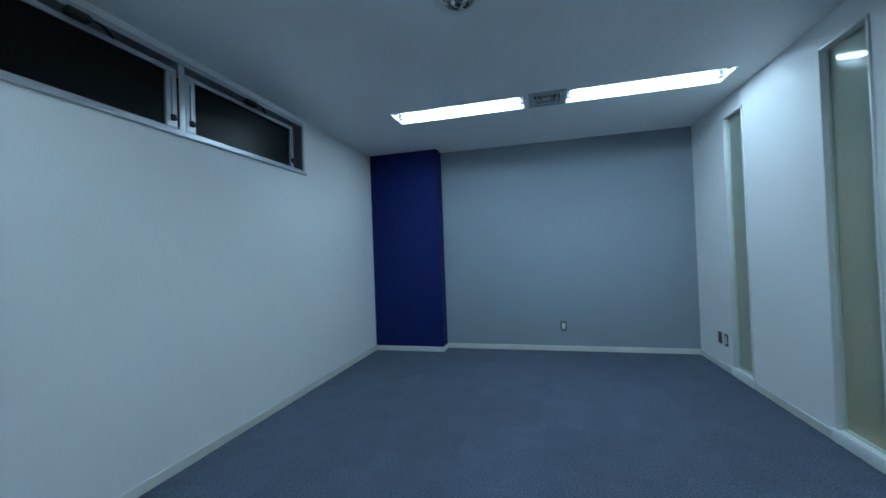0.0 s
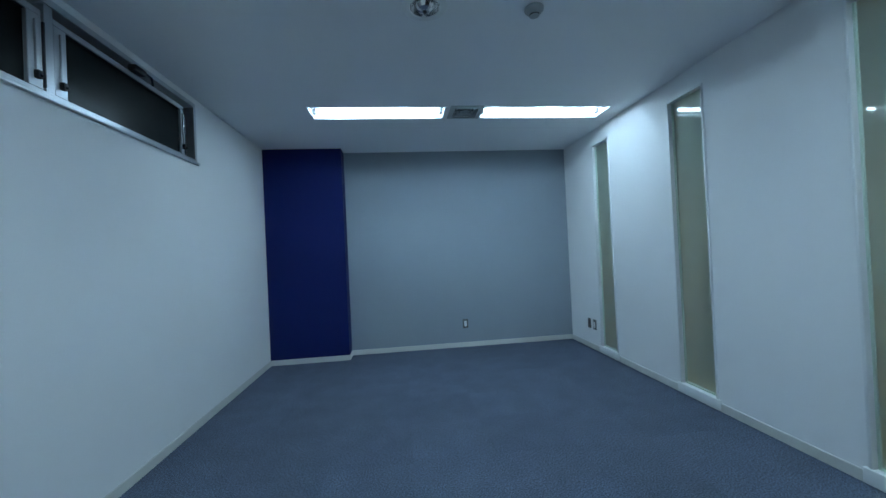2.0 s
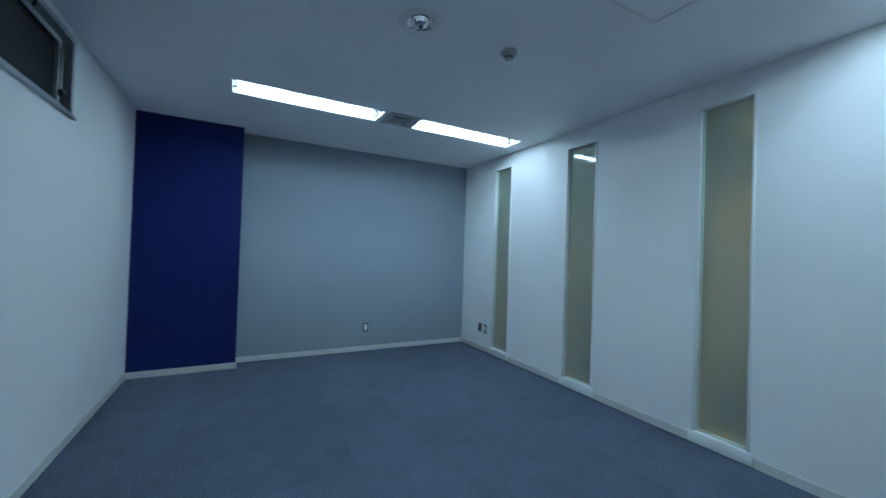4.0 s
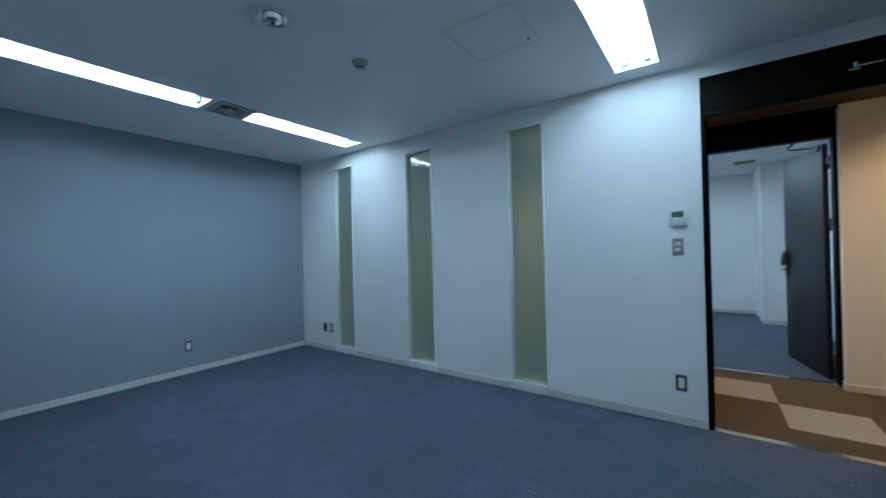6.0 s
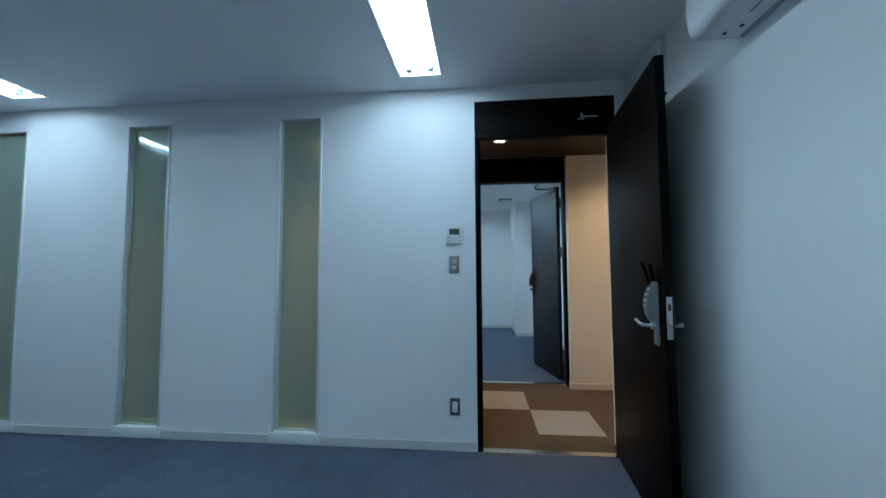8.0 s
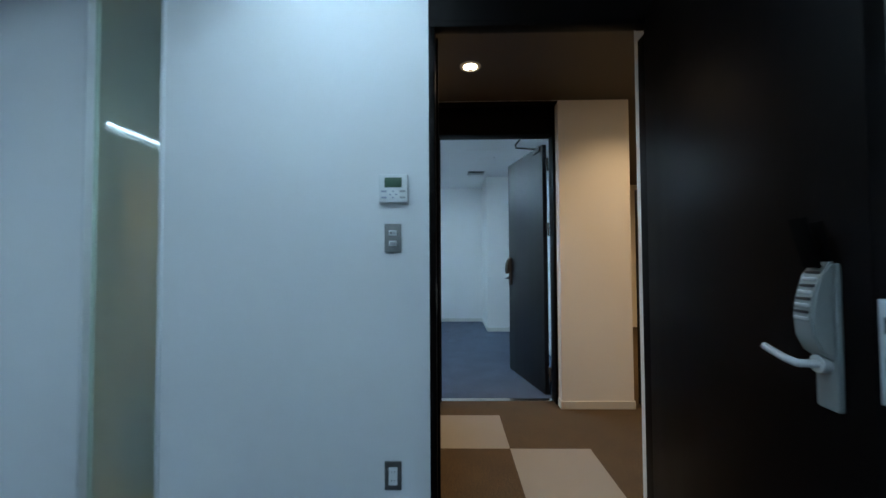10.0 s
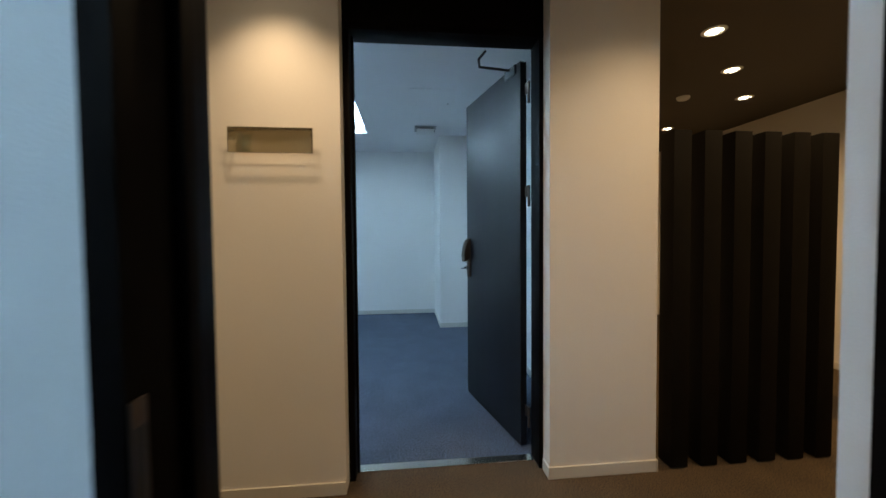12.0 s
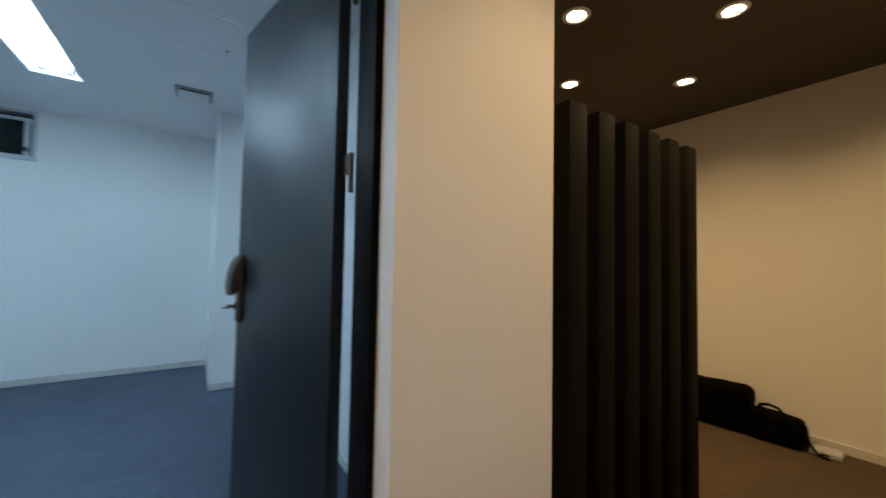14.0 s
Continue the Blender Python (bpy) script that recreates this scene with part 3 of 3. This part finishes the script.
def downlight(x, y):
    t = thing("downlight", "small round recessed downlight, lit warm", "downlight", pose(x, y, CORRIDOR_Z), "corridor downlights")
    part("trim_ring", lathe(bmesh.new(), [(0.048, 0.0), (0.050, -0.005), (0.062, -0.004), (0.070, 0.0)]), WHITE_PLASTIC, t)
    part("can", lathe(bmesh.new(), [(0.048, 0.0), (0.043, 0.03), (0.036, 0.07), (0.0, 0.075)]), CHROME, t)
    part("bulb", lathe(bmesh.new(), [(0.0, -0.001), (0.025, 0.0), (0.044, 0.006), (0.044, 0.010)]), BULB, t, "glowing warm bulb")
    return t


for x, y in DOWNLIGHTS:
    downlight(x, y)

off = thing("smoke_detector", "pale round detector on the brown ceiling", "smoke detector", pose(4.48, -2.73, CORRIDOR_Z))
part("body", lathe(bmesh.new(), [(0.055, 0.0), (0.055, -0.012), (0.042, -0.026), (0.0, -0.030)]), WHITE_PLASTIC, off)

# chrome emergency lamp, not lit
em = thing("emergency_light", "round chrome recessed emergency lamp, unlit", "emergency light", pose(-0.45, 1.905, CEILING_Z) @ Matrix.Diagonal((1.18, 1.18, 1.0, 1.0)))
part("trim_ring", lathe(bmesh.new(), [(0.068, 0.002), (0.070, -0.007), (0.096, -0.006), (0.104, 0.0)]), WHITE_PLASTIC, em)
part("reflector", lathe(bmesh.new(), [(0.068, -0.002), (0.062, 0.03), (0.045, 0.065), (0.0, 0.075)], 40), CHROME, em, "mirror chrome bowl")
part("lamp_dome", lathe(bmesh.new(), [(0.0, -0.026), (0.018, -0.024), (0.034, -0.014), (0.044, 0.006), (0.040, 0.05)], 12), CHROME, em, "faceted chrome lamp dome", smooth=5)
part("lamp_pin", lathe(bmesh.new(), [(0.0, -0.031), (0.008, -0.030), (0.010, -0.024)], 12), BLACK_PLASTIC, em)

sm = thing("smoke_detector", "white round smoke detector on the ceiling", "smoke detector", pose(0.15, 1.89, CEILING_Z))
part("base", lathe(bmesh.new(), [(0.052, 0.0), (0.052, -0.012), (0.046, -0.016)]), VENT_PAINT, sm)
part("sensor", lathe(bmesh.new(), [(0.046, -0.015), (0.040, -0.026), (0.028, -0.032), (0.026, -0.044), (0.0, -0.046)]), VENT_PAINT, sm)
part("lens_band", lathe(bmesh.new(), [(0.0275, -0.033), (0.0268, -0.043)]), BLACK_PLASTIC, sm)


def ceiling_vent(x, y, s=0.155):
    v = thing("ceiling_vent", "square grey air vent between the ceiling lights", "vent", pose(x, y, CEILING_Z))
    part("backing", solid(-0.112, 0.112, -0.112, 0.112, 0.05, 0.055), BLACK_PLASTIC, v)
    for i, (o, w, z) in enumerate([(s, 0.045, -0.012), (0.090, 0.014, -0.010), (0.058, 0.012, -0.006)]):
        for a in range(4):
            q = Matrix.Rotation(a * math.pi / 2, 4, "Z")
            b2 = bmesh.new()
            pts = [(-o, -o, z + 0.004), (o, -o, z + 0.004), (o - w, -o + w, z + 0.016 if i else z), (-o + w, -o + w, z + 0.016 if i else z)]
            lo = [b2.verts.new(q @ Vector(p)) for p in pts]
            hi = [b2.verts.new(q @ (Vector(p) + Vector((0, 0, 0.006)))) for p in pts]
            b2.faces.new(lo), b2.faces.new(hi)
            for k in range(4):
                b2.faces.new((lo[k], lo[(k + 1) % 4], hi[(k + 1) % 4], hi[k]))
            part("frame" if i == 0 else "slat", b2, VENT_PAINT, v)
    part("core", solid(-0.03, 0.03, -0.03, 0.03, -0.002, 0.006, bevel=0.002), VENT_PAINT, v)
    return v


for x, y in VENTS:
    ceiling_vent(x, y)


def hatch(x0, x1, y0, y1, paint):
    h = thing("ceiling_hatch", "square white access hatch in the ceiling", "hatch", pose((x0 + x1) / 2, (y0 + y1) / 2, CEILING_Z))
    a, b = (x1 - x0) / 2, (y1 - y0) / 2
    f = bmesh.new()
    for s in (-1, 1):
        box(f, -a, a, s * b, s * (b - 0.014), -0.004, 0.001, 0.001, 1)
        box(f, s * a, s * (a - 0.014), -b + 0.014, b - 0.014, -0.004, 0.001, 0.001, 1)
    part("frame", f, paint, h)
    part("door_panel", solid(-a + 0.016, a - 0.016, -b + 0.016, b - 0.016, -0.002, 0.001), CEILING_PAINT, h)
    part("catch", rod(bmesh.new(), (a - 0.06, -b + 0.06, -0.002), (a - 0.06, -b + 0.06, -0.005), 0.008), BLACK_PLASTIC, h)


hatch(0.21, 0.64, 0.825, 1.265, WHITE_PLASTIC)
hatch(4.685, 5.115, -0.70, -0.255, CEILING_PAINT)

ex = thing("exhaust_grille", "white square ceiling exhaust grille", "vent", pose(5.945, -0.455, CEILING_Z))
part("frame", solid(-0.12, 0.12, -0.13, 0.13, -0.012, 0.001, bevel=0.004), SOCKET_GREY, ex)
part("cover", solid(-0.098, 0.098, -0.108, 0.108, -0.052, -0.024, bevel=0.006), WHITE_PLASTIC, ex)
part("neck", solid(-0.085, 0.085, -0.095, 0.095, -0.026, -0.011), BLACK_PLASTIC, ex)

# ---- air conditioner and pipe cover ----
ac = thing("air_conditioner", "white wall-mounted air conditioner near the ceiling", "air conditioner", pose(0.155, Y0, 2.165))
part("body", profile_block([(0.0, 0.0), (0.150, 0.0), (0.180, 0.006), (0.196, 0.024), (0.203, 0.055), (0.205, 0.10), (0.205, 0.262), (0.190, 0.282), (0.165, 0.29), (0.0, 0.29)], -0.40, 0.40, 0.012), WHITE_PLASTIC, ac)
part("outlet_flap", profile_block([(0.082, -0.003), (0.150, -0.003), (0.170, 0.001), (0.168, 0.006), (0.082, 0.002)], -0.36, 0.22, 0.001), WHITE_PLASTIC, ac)
part("outlet_seam", solid(-0.362, 0.224, 0.074, 0.081, -0.001, 0.004), SHADOW_METAL, ac, "dark seam beside the outlet")
part("mounting_plate", solid(-0.37, 0.37, 0.0, 0.018, -0.006, 0.004, bevel=0.002), PALE_PLASTIC, ac)
for kx, ky in ((0.30, 0.055), (0.345, 0.09)):
    part("screw_cap", rod(bmesh.new(), (kx, ky, 0.001), (kx, ky, -0.003), 0.008), SHADOW_METAL, ac)
pc = thing("pipe_cover", "white pipe cover box on the wall under the ceiling", "pipe cover", pose(1.37, Y0, 2.222))
part("cover", solid(-0.24, 0.242, 0.0, 0.048, 0.012, 0.334, bevel=0.012, seg=3), WHITE_PLASTIC, pc)
# Dark strip put in for the shadow along the cover's underside.
part("base", solid(-0.235, 0.242, 0.0, 0.040, 0.0, 0.014, bevel=0.003), SHADOW_METAL, pc)


# ---- controls and sockets ----
def on_wall_x(x, y, z, out):
    """Local x along the wall, local y out of the wall, local z up."""
    return pose(x, y, z, 0, 0, 90 if out < 0 else -90)


th = thing("thermostat", "white air conditioner control with a green display", "thermostat", on_wall_x(X1, 0.205, 1.485, -1))
part("case", solid(-0.060, 0.060, 0.0, 0.020, -0.060, 0.060, bevel=0.004, seg=3), WHITE_PLASTIC, th)
part("display", solid(-0.036, 0.036, 0.019, 0.0208, 0.004, 0.046, bevel=0.0006), LCD, th, "dark green display")
part("dial", lathe(bmesh.new(), [(0.026, 0.0), (0.026, 0.002), (0.022, 0.003), (0.0, 0.003)]), WHITE_PLASTIC, th).matrix_basis = pose(0, 0.019, -0.026, -90, 0, 0)
for dx, dz in ((0, 0.013), (0, -0.013), (0.013, 0), (-0.013, 0)):
    part("arrow_key", solid(dx - 0.004, dx + 0.004, 0.021, 0.0226, -0.026 + dz - 0.003, -0.026 + dz + 0.003, bevel=0.0005), BLUE_PRINT, th)
for dx in (-0.038, 0.040):
    for dz in (-0.012, -0.038):
        part("key", solid(dx - 0.013, dx + 0.010, 0.019, 0.0212, dz - 0.004, dz + 0.004, bevel=0.0008), BLUE_PRINT if dx > 0 else PALE_PLASTIC, th)

sw = thing("light_switch", "grey switch plate with two small white rockers", "light switch", on_wall_x(X1, 0.209, 1.278, -1))
part("plate", solid(-0.035, 0.035, 0.0, 0.007, -0.060, 0.060, bevel=0.002), GREY_PLASTIC, sw)
for dz in (0.022, -0.022):
    r = part("rocker", solid(-0.016, 0.016, 0.006, 0.011, dz - 0.011, dz + 0.011, bevel=0.0015), WHITE_PLASTIC, sw, "white rocker")
    part("rocker_cap", solid(-0.011, 0.011, 0.0105, 0.0128, dz - 0.006, dz + 0.006, bevel=0.001), PALE_PLASTIC, r)
part("indicator", solid(0.004, 0.011, 0.0125, 0.0138, 0.018, 0.027, bevel=0.0005), BLACK_PLASTIC, sw)


def outlet(m, insert, label):
    o = thing("socket", label, "socket", m, "wall sockets")
    part("plate", solid(-0.035, 0.035, 0.0, 0.007, -0.058, 0.058, bevel=0.002), DARK_PLATE, o)
    ins = part("insert", solid(-0.018, 0.018, 0.006, 0.010, -0.036, 0.036, bevel=0.0015), insert, o)
    for dz in (0.018, -0.018):
        for dx in (-0.006, 0.006):
            part("slot", solid(dx - 0.0012, dx + 0.0012, 0.0095, 0.0106, dz - 0.004, dz + 0.004), BLACK_PLASTIC if insert is not BLACK_PLASTIC else GREY_PLASTIC, ins)
    return o


outlet(on_wall_x(X1, 0.21, 0.297, -1), WHITE_PLASTIC, "dark grey socket plate with white twin socket")
outlet(on_wall_x(X1, 4.27, 0.300, -1), BLACK_PLASTIC, "dark grey socket plate with a dark data insert")
outlet(on_wall_x(X1, 4.146, 0.300, -1), WHITE_PLASTIC, "dark grey socket plate with white twin socket")
outlet(pose(0.155, Y1, 0.302, 0, 0, 180), WHITE_PLASTIC, "dark grey socket plate on the grey wall")

# ---- plaque ----
pq = thing("door_plaque", "blank tinted acrylic plaque on steel stand-offs", "plaque", on_wall_x(XP, 0.388, 1.654, -1))
pane = part("plate", solid(-0.180, 0.180, 0.030, 0.034, -0.050, 0.058, bevel=0.001), SMOKED, pq, "bronze-tinted acrylic sheet")
pane.visible_shadow = False
rim = bmesh.new()
for zz in (-0.053, 0.058):
    box(rim, -0.183, 0.183, 0.029, 0.035, zz, zz + 0.003, 0.0008, 1)
for xx in (-0.183, 0.180):
    box(rim, xx, xx + 0.003, 0.029, 0.035, -0.050, 0.058, 0.0008, 1)
part("rim", rim, STEEL, pq, "thin bright metal edge")
for e in (-1, 1):
    part("stand_off", rod(bmesh.new(), (e * 0.160, 0.0, 0.004), (e * 0.160, 0.038, 0.004), 0.0045, 16), STEEL, pq)

# ---- slat screen ----
for k in range(6):
    y1 = -2.503 + 0.168 * (5 - k)
    p = thing("screen_post", "tall dark brown rectangular post of the screen", "screen post", pose(3.10, y1 + 0.052, 0), "posts of the slat screen")
    part("post", solid(-0.05, 0.05, -0.048, 0.048, 0.008, 1.752, bevel=0.002), DARK_SLAT, p)
    part("foot", solid(-0.042, 0.042, -0.040, 0.040, 0.0, 0.010), BLACK_PLASTIC, p)


# ---- bags ----
def soft_block(sx, sy, sz, rnd, puff, seed):
    bm = bmesh.new()
    box(bm, -sx / 2, sx / 2, -sy / 2, sy / 2, 0, sz)
    bmesh.ops.subdivide_edges(bm, edges=bm.edges[:], cuts=7, use_grid_fill=True)
    half = Vector((sx / 2, sy / 2, sz / 2))
    mid = Vector((0, 0, sz / 2))
    for v in bm.verts:
        q = v.co - mid
        core = Vector([max(-h + rnd, min(h - rnd, c)) for c, h in zip(q, half)])
        d = q - core
        if d.length > rnd:
            d = d.normalized() * rnd
        q = core + d
        w = noise.noise(q * 9 + Vector((seed, 0, 0))) * puff
        v.co = mid + q * (1 + w)
    low = min(v.co.z for v in bm.verts)
    for v in bm.verts:
        v.co.z -= low
    return bm


b1 = thing("travel_bag", "black nylon travel bag leaning on the wall", "bag", pose(3.475, -3.885, 0, 0, 0, 6))
part("body", soft_block(0.40, 0.20, 0.32, 0.05, 0.06, 1.0), BLACK_CLOTH, b1)
part("zip", bar_path(bmesh.new(), [(-0.17, 0.098, 0.05), (-0.175, 0.100, 0.25), (-0.14, 0.098, 0.288), (0.14, 0.098, 0.288), (0.175, 0.100, 0.25)], 0.004, 8), BLACK_CLOTH, b1)
part("carry_handle", bar_path(bmesh.new(), [(-0.06, 0.0, 0.312), (-0.05, 0.01, 0.332), (0.05, 0.01, 0.332), (0.06, 0.0, 0.312)], 0.008, 8), BLACK_CLOTH, b1)
part("wheel", rod(bmesh.new(), (-0.16, 0.07, 0.022), (-0.13, 0.07, 0.022), 0.022, 16), BLACK_CLOTH, b1)
b2 = thing("shoulder_bag", "black nylon shoulder bag slumped on the floor", "bag", pose(3.14, -3.90, 0, 0, 0, 4))
part("body", soft_block(0.31, 0.20, 0.15, 0.045, 0.07, 3.0), BLACK_CLOTH, b2)
part("flap", soft_block(0.29, 0.19, 0.08, 0.035, 0.12, 7.0), BLACK_CLOTH, b2).matrix_basis = pose(0.01, 0.0, 0.110, 6, -5, 0)
part("strap", bar_path(bmesh.new(), [(0.10, 0.02, 0.19), (0.085, 0.03, 0.232), (0.04, 0.035, 0.246), (-0.01, 0.03, 0.232), (-0.04, 0.02, 0.195)], 0.010, 8), BLACK_CLOTH, b2)
part("strap_end", bar_path(bmesh.new(), [(-0.15, 0.06, 0.10), (-0.18, 0.08, 0.06), (-0.20, 0.07, 0.02), (-0.26, 0.10, 0.010)], 0.007, 8), BLACK_CLOTH, b2)
b3 = thing("equipment_case", "flat pale grey case lying beside the bags", "case", pose(2.905, -3.93, 0, 0, 0, 4))
part("body", solid(-0.075, 0.075, -0.06, 0.06, 0.0, 0.034, bevel=0.006), PALE_PLASTIC, b3)
part("latch", solid(-0.02, 0.02, 0.058, 0.065, 0.010, 0.026, bevel=0.002), STEEL, b3)


# ---- carpet tiles ----
TILE, GAP = 0.5, 0.00012
tile_meshes = {}


def tile_mesh(w, d, material):
    key = (round(w, 3), round(d, 3), material.name)
    if key not in tile_meshes:
        tile_meshes[key] = mesh_of("carpet_tile", solid(-w / 2 + GAP, w / 2 - GAP, -d / 2 + GAP, d / 2 - GAP, -0.0065, 0), material)
    return tile_meshes[key]


def lay(parent, x0, x1, y0, y1, ox, oy, pick):
    """Carpet tiles over a rectangle, cut at its edges, on a grid through (ox, oy)."""
    i0, i1 = math.floor((x0 - ox) / TILE + 1e-6), math.ceil((x1 - ox) / TILE - 1e-6)
    j0, j1 = math.floor((y0 - oy) / TILE + 1e-6), math.ceil((y1 - oy) / TILE - 1e-6)
    for i in range(i0, i1):
        for j in range(j0, j1):
            a, b = max(x0, ox + i * TILE), min(x1, ox + (i + 1) * TILE)
            c, d = max(y0, oy + j * TILE), min(y1, oy + (j + 1) * TILE)
            if b - a < 0.01 or d - c < 0.01:
                continue
            ob = new("carpet_tile", tile_mesh(b - a, d - c, pick(i, j)))
            ob.location = ((a + b) / 2, (c + d) / 2, random.uniform(-0.0004, 0.0))
            ob.parent = parent


def hall_pick(i, j):
    if (i, j) in ((0, 0), (-1, -1)):
        return CREAM_CARPET
    return DARK_CARPET if (i, j) == (2, -6) else BROWN_CARPET


lay(floor, X0, X1 + 0.001, Y0, Y1, X0 + 0.1, Y0 + 0.21, lambda i, j: BLUE_CARPET)
lay(floor_hall, X1 + 0.045, XC, D0, D1, 2.427, -0.4, hall_pick)
lay(floor_hall, XC, XP, YE, Y1, 2.427, -0.4, hall_pick)
lay(floor_hall, XP, 3.21, E0, E1, 2.427, -0.4, hall_pick)
lay(floor_hall, XP, 6.6, YE, -1.478, 2.427, -0.4, hall_pick)
lay(floor_two, 3.255, XF, -1.27, 3.4, 3.4, -0.9, lambda i, j: BLUE_CARPET)
